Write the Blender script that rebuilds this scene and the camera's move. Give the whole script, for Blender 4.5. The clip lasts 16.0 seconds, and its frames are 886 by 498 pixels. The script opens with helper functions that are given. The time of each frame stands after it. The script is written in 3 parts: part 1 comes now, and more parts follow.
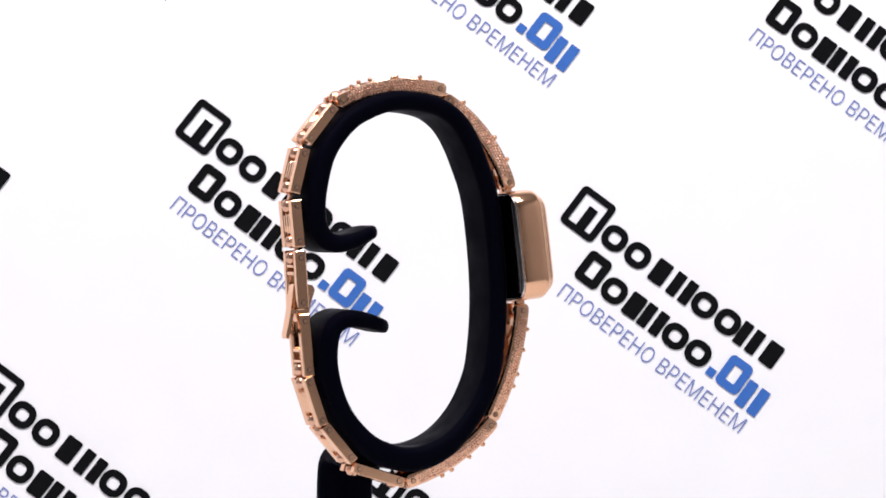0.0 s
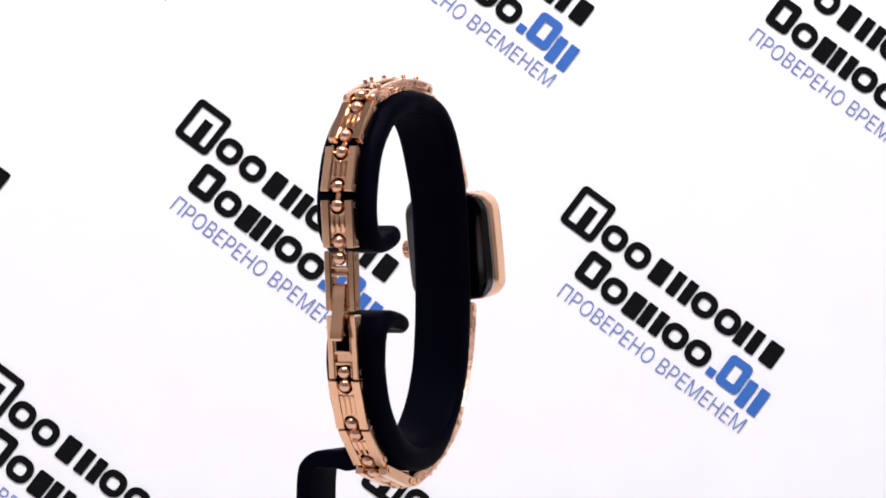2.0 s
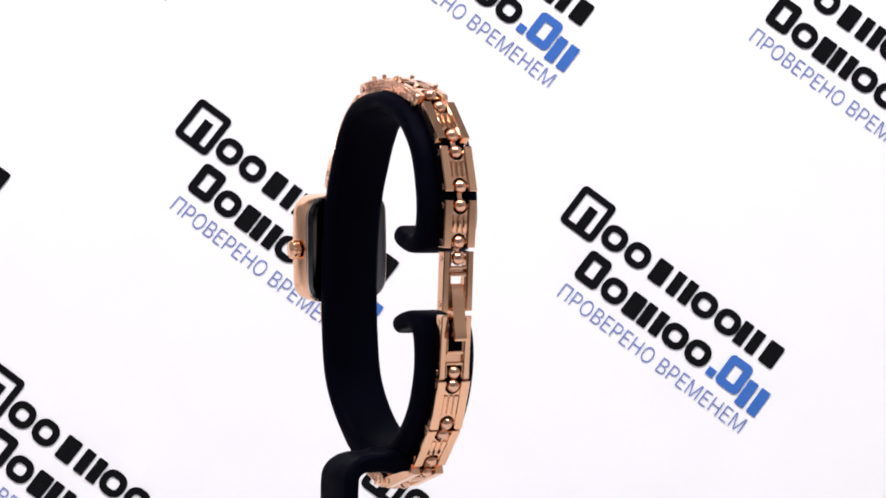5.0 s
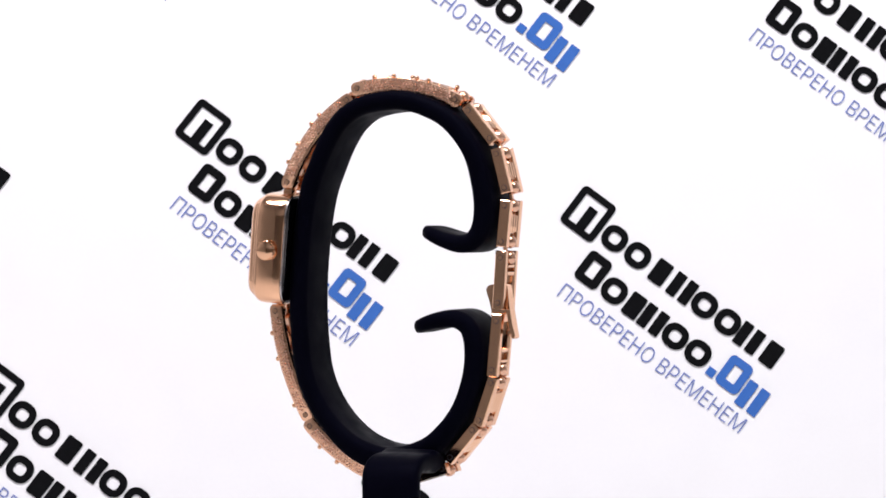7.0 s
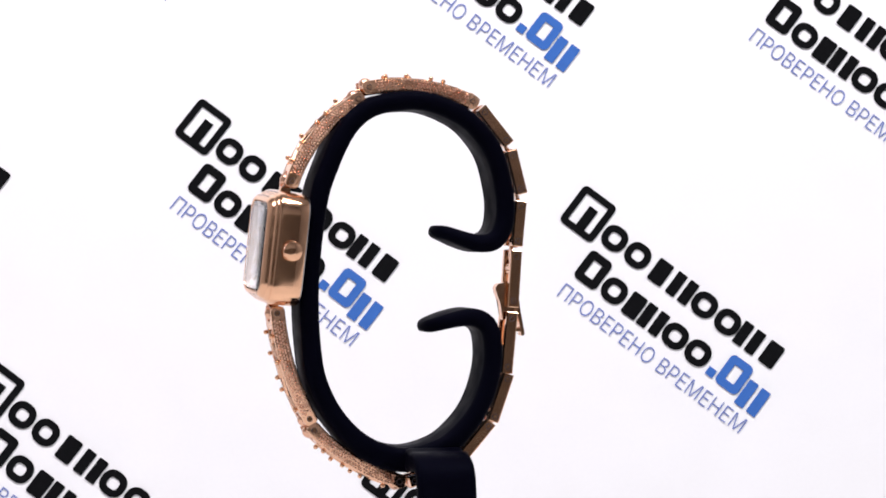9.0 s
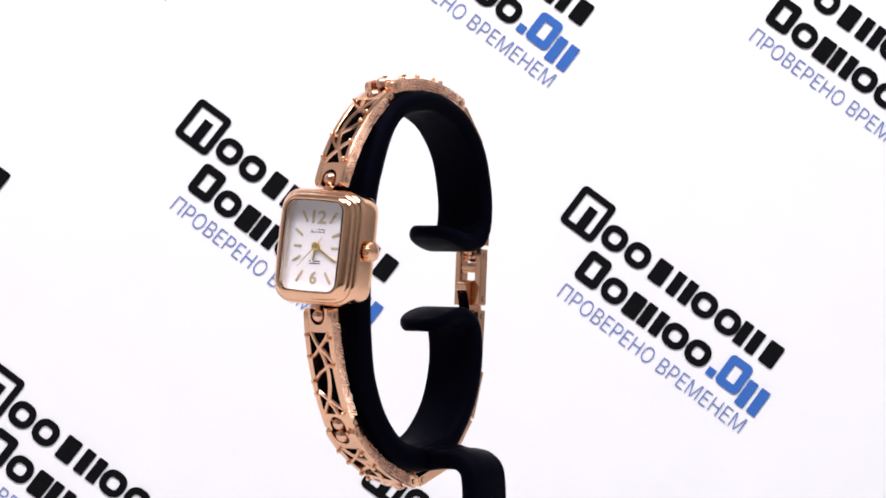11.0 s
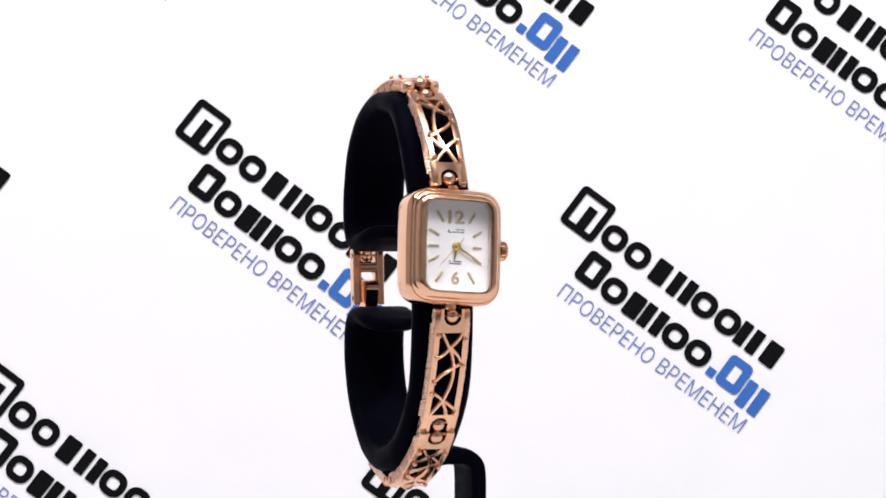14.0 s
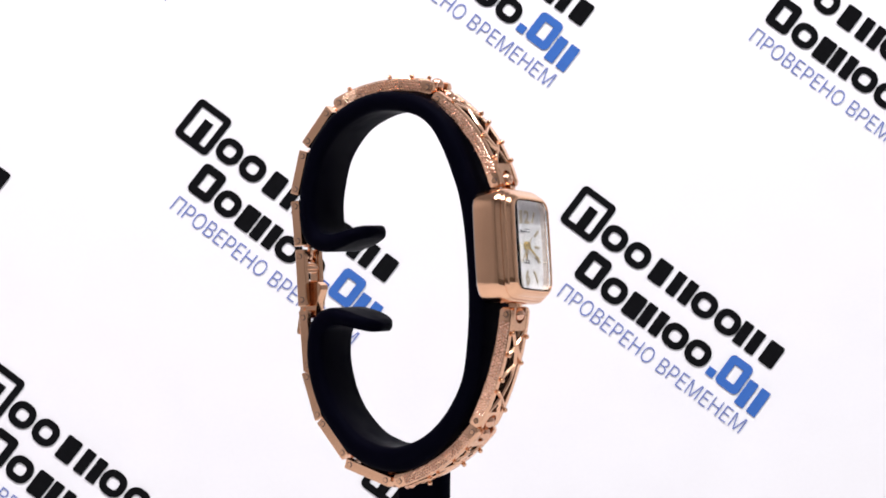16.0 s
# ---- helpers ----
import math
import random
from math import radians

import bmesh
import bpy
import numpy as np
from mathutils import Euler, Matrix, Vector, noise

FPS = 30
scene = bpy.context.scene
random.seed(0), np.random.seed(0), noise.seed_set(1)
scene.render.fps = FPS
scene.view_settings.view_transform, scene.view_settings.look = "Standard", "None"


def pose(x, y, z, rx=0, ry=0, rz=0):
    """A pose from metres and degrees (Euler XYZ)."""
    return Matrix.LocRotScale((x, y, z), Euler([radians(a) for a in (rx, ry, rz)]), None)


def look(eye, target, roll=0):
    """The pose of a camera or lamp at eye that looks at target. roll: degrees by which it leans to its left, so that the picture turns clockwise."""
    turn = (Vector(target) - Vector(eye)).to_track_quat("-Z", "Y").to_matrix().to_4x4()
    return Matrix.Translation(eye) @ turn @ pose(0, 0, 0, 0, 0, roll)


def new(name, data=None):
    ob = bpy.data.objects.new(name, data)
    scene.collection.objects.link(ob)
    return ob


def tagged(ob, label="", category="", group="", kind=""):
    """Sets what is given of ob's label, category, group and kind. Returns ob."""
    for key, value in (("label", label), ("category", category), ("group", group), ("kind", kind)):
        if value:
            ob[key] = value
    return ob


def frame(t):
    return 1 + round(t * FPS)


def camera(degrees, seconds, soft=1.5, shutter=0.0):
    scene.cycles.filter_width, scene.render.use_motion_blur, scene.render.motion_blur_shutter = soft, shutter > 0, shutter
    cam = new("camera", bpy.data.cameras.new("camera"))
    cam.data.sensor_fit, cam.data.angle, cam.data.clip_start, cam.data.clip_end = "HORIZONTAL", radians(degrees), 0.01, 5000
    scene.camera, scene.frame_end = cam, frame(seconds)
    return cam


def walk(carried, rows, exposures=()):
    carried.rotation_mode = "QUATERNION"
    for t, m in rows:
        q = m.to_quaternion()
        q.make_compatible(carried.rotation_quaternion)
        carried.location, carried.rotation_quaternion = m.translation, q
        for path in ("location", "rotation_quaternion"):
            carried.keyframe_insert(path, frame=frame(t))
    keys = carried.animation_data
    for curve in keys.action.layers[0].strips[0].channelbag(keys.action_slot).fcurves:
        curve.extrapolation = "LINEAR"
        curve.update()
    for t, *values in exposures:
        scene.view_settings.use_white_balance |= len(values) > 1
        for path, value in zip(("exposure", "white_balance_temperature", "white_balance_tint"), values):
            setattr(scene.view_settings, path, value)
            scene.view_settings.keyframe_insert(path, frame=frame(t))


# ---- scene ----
LOOP = 2               # the loop of stand and bracelet sits this far off the turning axis, in units
K = 0.00011           # metres to one drawing unit of the watch (0.11 mm)
ZC = 760 * K          # height of the watch's middle above the table
AX = 73.6             # the turning axis stands this far beside the lens axis, in units
DIST = 5000           # eye to turning axis, in units
PITCH = radians(0.5)

cam = camera(17.825, 16.0, soft=1.75)
EYE = look((AX * K, -DIST * K * math.cos(PITCH), ZC + DIST * K * math.sin(PITCH)), (AX * K, 0, ZC))
walk(cam, [(0.0, EYE), (16.0, EYE)], exposures=[(0.0, 0.0), (12.4, 0.0), (12.9, -0.07), (13.2, -0.07), (13.7, 0.0), (16.0, 0.0)])

# the turn of the stand: seconds, degrees off an even turn; the drive swings a little every 2.5 s
TURN0, TURN_RATE = -246.6, 19.006
DRIFT = [(0.0, 1.5), (0.5, 0.8), (1.0, -0.5), (1.5, -0.75), (2.0, 0.0), (2.5, 0.4), (3.0, 0.3), (3.5, -0.45), (4.0, -0.9), (4.5, 0.2),
         (5.0, 1.0), (5.5, 0.3), (6.0, -0.7), (6.5, -0.7), (7.0, 0.4), (7.5, 1.1), (8.0, 0.6), (8.5, -0.5), (9.0, -0.9), (9.5, 0.2),
         (10.0, 0.9), (10.5, 0.4), (11.0, 0.0), (11.5, 0.5), (12.0, 1.2), (12.5, 1.85), (13.0, 1.8), (13.5, 0.8), (14.0, 0.7),
         (14.5, 1.2), (15.0, 1.45), (15.5, 1.1), (16.0, 0.2)]

# ---- world and light ----
world = bpy.data.worlds.new("world")
scene.world = world
world.use_nodes = True
world.node_tree.nodes["Background"].inputs["Color"].default_value = (0.9, 0.93, 1.0, 1)
world.node_tree.nodes["Background"].inputs["Strength"].default_value = 0.04


def area_lamp(name, eye, target, sx, sy, watts, colour):
    data = bpy.data.lights.new(name, "AREA")
    data.shape, data.size, data.size_y, data.energy, data.color = "RECTANGLE", sx, sy, watts, colour
    ob = new(name, data)
    ob.matrix_world = look(eye, target)
    return ob


area_lamp("ceiling_lamp", (0.0, -0.2, 0.92), (0, 0.0, 0.08), 0.6, 0.38, 3.4, (1.0, 0.95, 0.98))
area_lamp("ceiling_lamp_left", (-0.36, -0.34, 0.97), (0.0, 0.12, 0.06), 0.26, 0.16, 5.75, (1.0, 0.935, 1.0))
area_lamp("ceiling_lamp_right", (0.36, -0.34, 0.97), (0.0, 0.12, 0.06), 0.26, 0.16, 5.75, (0.935, 0.985, 0.99))


# ---- materials ----
def material(name, colour, rough=0.5, metal=0.0, grain=0.05, grain_size=4000.0, bump=0.0, bump_size=2500.0, stain=0.0, spec=0.5):
    m = bpy.data.materials.new(name)
    m.use_nodes = True
    nt = m.node_tree
    b = nt.nodes["Principled BSDF"]
    b.inputs["Metallic"].default_value = metal
    b.inputs["Specular IOR Level"].default_value = spec
    tc = nt.nodes.new("ShaderNodeTexCoord")
    n1 = nt.nodes.new("ShaderNodeTexNoise")
    n1.inputs["Scale"].default_value = grain_size
    n1.inputs["Detail"].default_value = 4
    nt.links.new(tc.outputs["Object"], n1.inputs["Vector"])
    n2 = nt.nodes.new("ShaderNodeTexNoise")
    n2.inputs["Scale"].default_value = grain_size / 14
    nt.links.new(tc.outputs["Object"], n2.inputs["Vector"])
    add = nt.nodes.new("ShaderNodeMix")
    add.data_type = "FLOAT"
    add.inputs["Factor"].default_value = 0.5
    nt.links.new(n1.outputs["Fac"], add.inputs[2])
    nt.links.new(n2.outputs["Fac"], add.inputs[3])
    ramp = nt.nodes.new("ShaderNodeMapRange")
    ramp.inputs["From Min"].default_value, ramp.inputs["From Max"].default_value = 0.3, 0.7
    ramp.inputs["To Min"].default_value, ramp.inputs["To Max"].default_value = 1 - grain - stain, 1 + grain
    nt.links.new(add.outputs[0], ramp.inputs["Value"])
    mix = nt.nodes.new("ShaderNodeVectorMath")
    mix.operation = "SCALE"
    mix.inputs[0].default_value = colour
    nt.links.new(ramp.outputs[0], mix.inputs["Scale"])
    nt.links.new(mix.outputs[0], b.inputs["Base Color"])
    rr = nt.nodes.new("ShaderNodeMapRange")
    rr.inputs["From Min"].default_value, rr.inputs["From Max"].default_value = 0.3, 0.7
    rr.inputs["To Min"].default_value, rr.inputs["To Max"].default_value = rough * 0.75, rough * 1.25
    nt.links.new(n2.outputs["Fac"], rr.inputs["Value"])
    nt.links.new(rr.outputs[0], b.inputs["Roughness"])
    if bump:
        n3 = nt.nodes.new("ShaderNodeTexNoise")
        n3.inputs["Scale"].default_value = bump_size
        n3.inputs["Detail"].default_value = 3
        nt.links.new(tc.outputs["Object"], n3.inputs["Vector"])
        bp = nt.nodes.new("ShaderNodeBump")
        bp.inputs["Strength"].default_value = bump
        bp.inputs["Distance"].default_value = 0.00006
        nt.links.new(n3.outputs["Fac"], bp.inputs["Height"])
        nt.links.new(bp.outputs[0], b.inputs["Normal"])
    return m


BLACK_SHEEN = (0.55, 0.6, 1.0, 1.0)
GOLD = material("rose_gold_polished", (0.88, 0.515, 0.32), 0.12, 1.0, 0.05, 3000, 0.06, 900)
GOLD_BALL = material("rose_gold_burnished", (0.80, 0.47, 0.32), 0.22, 1.0, 0.10, 3000, 0.12, 1500)
GOLD_SATIN = material("rose_gold_satin", (0.88, 0.52, 0.335), 0.22, 1.0, 0.08, 5000, 0.15, 2200)
GOLD_BEZEL = material("rose_gold_bezel", (0.88, 0.515, 0.32), 0.18, 1.0, 0.03, 5000, 0.03, 2200)
GOLD_GRAIN = material("rose_gold_grains", (0.86, 0.57, 0.44), 0.28, 1.0, 0.10, 6000)
GOLD_DIAL = material("gilt_dial_print", (0.57, 0.47, 0.32), 0.35, 0.4, 0.06, 6000)
GOLD_PALE = material("yellow_gilt", (0.72, 0.52, 0.18), 0.25, 1.0, 0.05, 6000)
GILT_PALE = material("pale_satin_gilt", (0.86, 0.74, 0.66), 0.35, 1.0, 0.04, 5000)
STEEL_BRIGHT = material("bright_steel", (0.58, 0.56, 0.56), 0.22, 1.0, 0.04, 4000)
# base colour darkened to stand for the black stand mirrored in the steel
STEEL_DARKENED = material("steel_dark_reflection", (0.09, 0.087, 0.09), 0.16, 1.0, 0.04, 4000)
BLACK = material("black_soft_plastic", (0.0016, 0.0016, 0.0045), 0.5, 0.0, 0.15, 2500, 0.06, 5000, spec=0.013)
BLACK.node_tree.nodes["Principled BSDF"].inputs["Specular Tint"].default_value = BLACK_SHEEN
DIAL = material("silver_white_dial", (0.86, 0.84, 0.85), 0.38, 0.0, 0.02, 6000)
# dial print, and the painted shade of the pin holes
INK_AND_SHADE = material("dial_ink_and_hole_shade", (0.05, 0.05, 0.07), 0.5)
PAPER = material("white_printed_board", (0.86, 0.85, 0.87), 0.6, 0.0, 0.012, 900, 0.05, 1500)
PRINT_BLACK = material("black_print", (0.006, 0.006, 0.007), 0.8, 0.0, 0.15, 700, spec=0.02)
PRINT_BLUE = material("blue_print", (0.045, 0.14, 0.46), 0.7, 0.0, 0.06, 700, spec=0.1)
PRINT_PALE = material("pale_blue_print", (0.16, 0.21, 0.49), 0.7, 0.0, 0.06, 700, spec=0.1)
TABLE = material("white_table_laminate", (0.58, 0.57, 0.575), 0.4, 0.0, 0.02, 300)
# for surfaces out of view that only give the metal dark reflections
DARK_REFLECTED = material("dark_grey_for_reflections", (0.15, 0.135, 0.125), 0.8, 0.0, 0.04, 30)
WALL = material("grey_room_paint", (0.43, 0.42, 0.425), 0.8, 0.0, 0.04, 30)

GLASS = bpy.data.materials.new("watch_glass")
GLASS.use_nodes = True
_g = GLASS.node_tree.nodes["Principled BSDF"]
_g.inputs["Transmission Weight"].default_value = 1.0
_g.inputs["Roughness"].default_value = 0.02
_g.inputs["IOR"].default_value = 1.45
_g.inputs["Base Color"].default_value = (0.98, 0.98, 0.99, 1)


# ---- mesh helpers: all in units of K, scaled when a mesh is linked ----
def part(name, bm, mat, parent=None, label="", smooth=40, scale=K, kind=""):
    bmesh.ops.recalc_face_normals(bm, faces=bm.faces[:])
    bmesh.ops.scale(bm, vec=(scale, scale, scale), verts=bm.verts[:])
    me = bpy.data.meshes.new(name)
    for f in bm.faces:
        f.smooth = True
    for e in bm.edges:
        if len(e.link_faces) == 2 and e.calc_face_angle(0) > radians(smooth):
            e.smooth = False
    bm.to_mesh(me)
    bm.free()
    me.materials.append(mat)
    ob = new(name, me)
    if parent is not None:
        ob.parent = parent
    if label or kind:
        tagged(ob, label=label, kind=kind)
    return ob


def box(bm, x0, x1, y0, y1, z0, z1, bev=0.0, cuts=0):
    """A box, with its edges rounded by bev; cuts: extra loops along x."""
    xs = [x0 + (x1 - x0) * i / (cuts + 1) for i in range(cuts + 2)]
    b = min(bev, (y1 - y0) / 2.2, (z1 - z0) / 2.2)
    if b > 0:
        sec = [(y0 + b, z0), (y1 - b, z0), (y1, z0 + b), (y1, z1 - b), (y1 - b, z1), (y0 + b, z1), (y0, z1 - b), (y0, z0 + b)]
        ins = [(y0 + b, z0 + b), (y1 - b, z0 + b), (y1 - b, z0 + b), (y1 - b, z1 - b), (y1 - b, z1 - b), (y0 + b, z1 - b), (y0 + b, z1 - b), (y0 + b, z0 + b)]
        half = [((p[0] + q[0]) / 2, (p[1] + q[1]) / 2) for p, q in zip(sec, ins)]
        rings = [(x0, half)] + [(x0 + b * 0.8, sec)] + [(x, sec) for x in xs[1:-1]] + [(x1 - b * 0.8, sec)] + [(x1, half)]
    else:
        sec = [(y0, z0), (y1, z0), (y1, z1), (y0, z1)]
        rings = [(x, sec) for x in xs]
    loops = [[bm.verts.new((x, p[0], p[1])) for p in s] for x, s in rings]
    skin(bm, loops, True)


def skin(bm, loops, caps=True):
    n = len(loops[0])
    for a, b in zip(loops, loops[1:]):
        for i in range(n):
            bm.faces.new((a[i], a[(i + 1) % n], b[(i + 1) % n], b[i]))
    if caps:
        bm.faces.new(loops[0][::-1])
        bm.faces.new(loops[-1])


def ball(bm, c, r, u=14, v=9):
    bmesh.ops.create_uvsphere(bm, u_segments=u, v_segments=v, radius=r, matrix=Matrix.Translation(c))


def bead(bm, c, r):
    bmesh.ops.create_icosphere(bm, subdivisions=1, radius=r, matrix=Matrix.Translation(c))


def drum(bm, c, axis, r, length, n=16):
    q = Vector(axis).to_track_quat("Z", "Y").to_matrix().to_4x4()
    bmesh.ops.create_cone(bm, cap_ends=True, segments=n, radius1=r, radius2=r, depth=length, matrix=Matrix.Translation(c) @ q)


def rounded_rect(hw, hh, r, n=6, along=0):
    pts = []
    for cx, cy, a0 in ((hw - r, hh - r, 0), (-hw + r, hh - r, 90), (-hw + r, -hh + r, 180), (hw - r, -hh + r, 270)):
        for i in range(n + 1):
            a = radians(a0 + 90 * i / n)
            pts.append((cx + r * math.cos(a), cy + r * math.sin(a)))
    if along:
        out = []
        for k, p in enumerate(pts):
            out.append(p)
            if k % (n + 1) == n:
                q = pts[(k + 1) % len(pts)]
                out += [(p[0] + (q[0] - p[0]) * j / (along + 1), p[1] + (q[1] - p[1]) * j / (along + 1)) for j in range(1, along + 1)]
        return out
    return pts


def spline(pts, per):
    """Catmull-Rom curve through points of any dimension."""
    P = [np.array(p, float) for p in pts]
    P = [2 * P[0] - P[1]] + P + [2 * P[-1] - P[-2]]
    out = []
    for i in range(1, len(P) - 2):
        for k in range(per):
            t = k / per
            a, b, c, d = P[i - 1:i + 3]
            out.append(0.5 * (2 * b + (c - a) * t + (2 * a - 5 * b + 4 * c - d) * t * t + (3 * b - a - 3 * c + d) * t ** 3))
    out.append(P[-2])
    return out


def tube(bm, pts, r, n=6):
    """A round wire along points (x, y, z)."""
    loops = []
    for i, p in enumerate(pts):
        t = Vector(pts[min(i + 1, len(pts) - 1)]) - Vector(pts[max(i - 1, 0)])
        q = t.to_track_quat("Z", "Y").to_matrix()
        loops.append([bm.verts.new(Vector(p) + q @ Vector((r * math.cos(2 * math.pi * k / n), r * math.sin(2 * math.pi * k / n), 0))) for k in range(n)])
    skin(bm, loops)


def thing(name, label, category, m, group=""):
    ob = tagged(new(name), label=label, category=category, group=group)
    ob.empty_display_size = 0.01
    ob.matrix_basis = m
    return ob


def bar_shape(bm, pts, z0, z1):
    """An upright prism over a flat outline."""
    a = [bm.verts.new((x, y, z0)) for x, y in pts]
    b = [bm.verts.new((x, y, z1)) for x, y in pts]
    skin(bm, [a, b])


def letters(body, size, width, mat, name, parent, m, label="", offset=0.0):
    """Writing in the built-in font as a mesh, scaled to a width, centred, lying in its own xy plane."""
    cu = bpy.data.curves.new(name, "FONT")
    cu.body, cu.size, cu.extrude, cu.offset = body, size, size * 0.004, offset
    cu.align_x, cu.align_y = "CENTER", "CENTER"
    cu.resolution_u = 4
    ob = new(name + "_curve", cu)
    me = bpy.data.meshes.new_from_object(ob)
    bpy.data.objects.remove(ob)
    me.name = name
    xs = [v.co.x for v in me.vertices]
    ys = [v.co.y for v in me.vertices]
    k = width / (max(xs) - min(xs))
    mx, my = (max(xs) + min(xs)) / 2, (max(ys) + min(ys)) / 2
    for v in me.vertices:
        v.co = m @ Vector(((v.co.x - mx) * k, (v.co.y - my) * (size / (max(ys) - min(ys))), v.co.z))
    me.materials.clear()
    me.materials.append(mat)
    o = new(name, me)
    o.parent = parent
    if label:
        tagged(o, label=label)
    return o


# ---- room: table, backdrop, added walls ----
def slab(name, x0, x1, y0, y1, z0, z1, mat, label, category):
    bm = bmesh.new()
    box(bm, x0, x1, y0, y1, z0, z1)
    return tagged(part(name, bm, mat, None, scale=1.0), label=label, category=category, kind="structure")


# unseen shell set close round the table, added to bounce light onto the gold
slab("floor", -0.8, 0.8, -1.05, 0.5, -0.80, -0.75, DARK_REFLECTED, "unseen dark grey floor, added for dark reflections in the gold", "floor")
slab("ceiling", -0.8, 0.8, -1.05, 0.5, 1.05, 1.10, WALL, "plain pale unseen ceiling, added to bounce light", "ceiling")
slab("wall_north", -0.8, 0.8, 0.5, 0.55, -0.80, 1.10, WALL, "plain pale unseen wall, added close by to bounce light", "wall")
# south wall split pale over dark, out of view, to shape the gold's reflections
slab("wall_south", -0.8, 0.8, -1.10, -1.05, 0.14, 1.10, WALL, "unseen pale upper wall, added for bright reflections in the gold", "wall")
slab("wall_south_dark_half", -0.8, 0.8, -1.10, -1.05, -0.80, 0.14, DARK_REFLECTED, "unseen dark grey lower wall, added for dark reflections in the gold", "wall")
slab("wall_east", 0.8, 0.85, -1.05, 0.5, -0.80, 1.10, WALL, "plain pale unseen wall, added close by to bounce light", "wall")
slab("wall_west", -0.85, -0.8, -1.05, 0.5, -0.80, 1.10, WALL, "plain pale unseen wall, added close by to bounce light", "wall")
slab("table", -0.7, 0.7, -0.27, 0.40, -0.75, 0.0, TABLE, "white laminate studio table under the stand", "table")

# the printed board leans back by 10 degrees and is turned a little
BACK_DEEP = 7270
KB = K * BACK_DEEP / DIST
LEAN, SKEW = radians(-10.3), radians(-3.81)
_ex = Vector((math.cos(SKEW), 0, -math.sin(SKEW)))
_ey = Vector((math.sin(SKEW) * math.sin(LEAN), math.cos(LEAN), math.cos(SKEW) * math.sin(LEAN)))


def lens_to_world(v):
    return EYE @ Vector((v.x, -v.y, -v.z))


_o = lens_to_world(Vector((0, 0, BACK_DEEP * K)))
_x = (lens_to_world(Vector((0, 0, BACK_DEEP * K)) + _ex) - _o).normalized()
_y = (_o - lens_to_world(Vector((0, 0, BACK_DEEP * K)) + _ey)).normalized()
_n = _x.cross(_y)
# board space: x along the board, y up the board, z towards the viewer
BOARD = Matrix(((_x.x, _y.x, _n.x, _o.x), (_x.y, _y.y, _n.y, _o.y), (_x.z, _y.z, _n.z, _o.z), (0, 0, 0, 1)))
foot = _o.z / _y.z
_bm = bmesh.new()
box(_bm, -0.42, 0.42, -foot + 0.001, 0.36, -0.008, 0.0)
backdrop = tagged(part("backdrop", _bm, PAPER, None, scale=1.0), kind="structure", category="backdrop",
                  label="white board printed with slanted black and blue wording")
backdrop.matrix_world = BOARD

# the printed pattern: u along the lines of print, v down across them
PRINT_TURN = radians(-37.3)


def print_matrix(a, b):
    """From print space to the board, for a block whose emblem is at (a, b) in print units."""
    return Matrix.Translation((a * KB, -b * KB, 0.0002)) @ Matrix.Rotation(PRINT_TURN, 4, "Z") @ Matrix.Scale(KB, 4)


def ring_shape(bm, cx, cy, hw, hh, r, t):
    """A flat rounded ring."""
    o = [bm.verts.new((cx + x, cy + y, 1)) for x, y in rounded_rect(hw, hh, r, 5)]
    i = [bm.verts.new((cx + x, cy + y, 1)) for x, y in rounded_rect(hw - t, hh - t, max(r - t, 1.5), 5)]
    n = len(o)
    for k in range(n):
        bm.faces.new((o[k], o[(k + 1) % n], i[(k + 1) % n], i[k]))


def blot(bm, cx, cy, hw, hh, r=3):
    bm.faces.new([bm.verts.new((cx + x, cy + y, 1)) for x, y in rounded_rect(hw, hh, r, 3)])


def glyph(bm, kind, u, v):
    """Plain rings, bars and blocks that stand for the maker's lettering: u centre, v middle of the low shapes."""
    if kind == "ring":
        ring_shape(bm, u, -v, 23.5, 23, 20, 13)
    elif kind == "bars":
        blot(bm, u - 13, -v, 9.5, 23, 2)
        blot(bm, u + 13, -v, 9.5, 23, 2)
    elif kind == "block":
        blot(bm, u, -v, 15, 23, 4)
    elif kind == "tall_ring":
        ring_shape(bm, u, -v + 7.5, 24, 30.5, 10, 15)
    elif kind == "tall_bars":
        blot(bm, u - 13, -v - 3, 9.5, 26, 2)
        blot(bm, u + 13, -v - 3, 9.5, 26, 2)


def print_piece(name, bm, m, mat, label):
    bmesh.ops.transform(bm, matrix=m, verts=bm.verts[:])
    part(name, bm, mat, backdrop, label, scale=1.0)


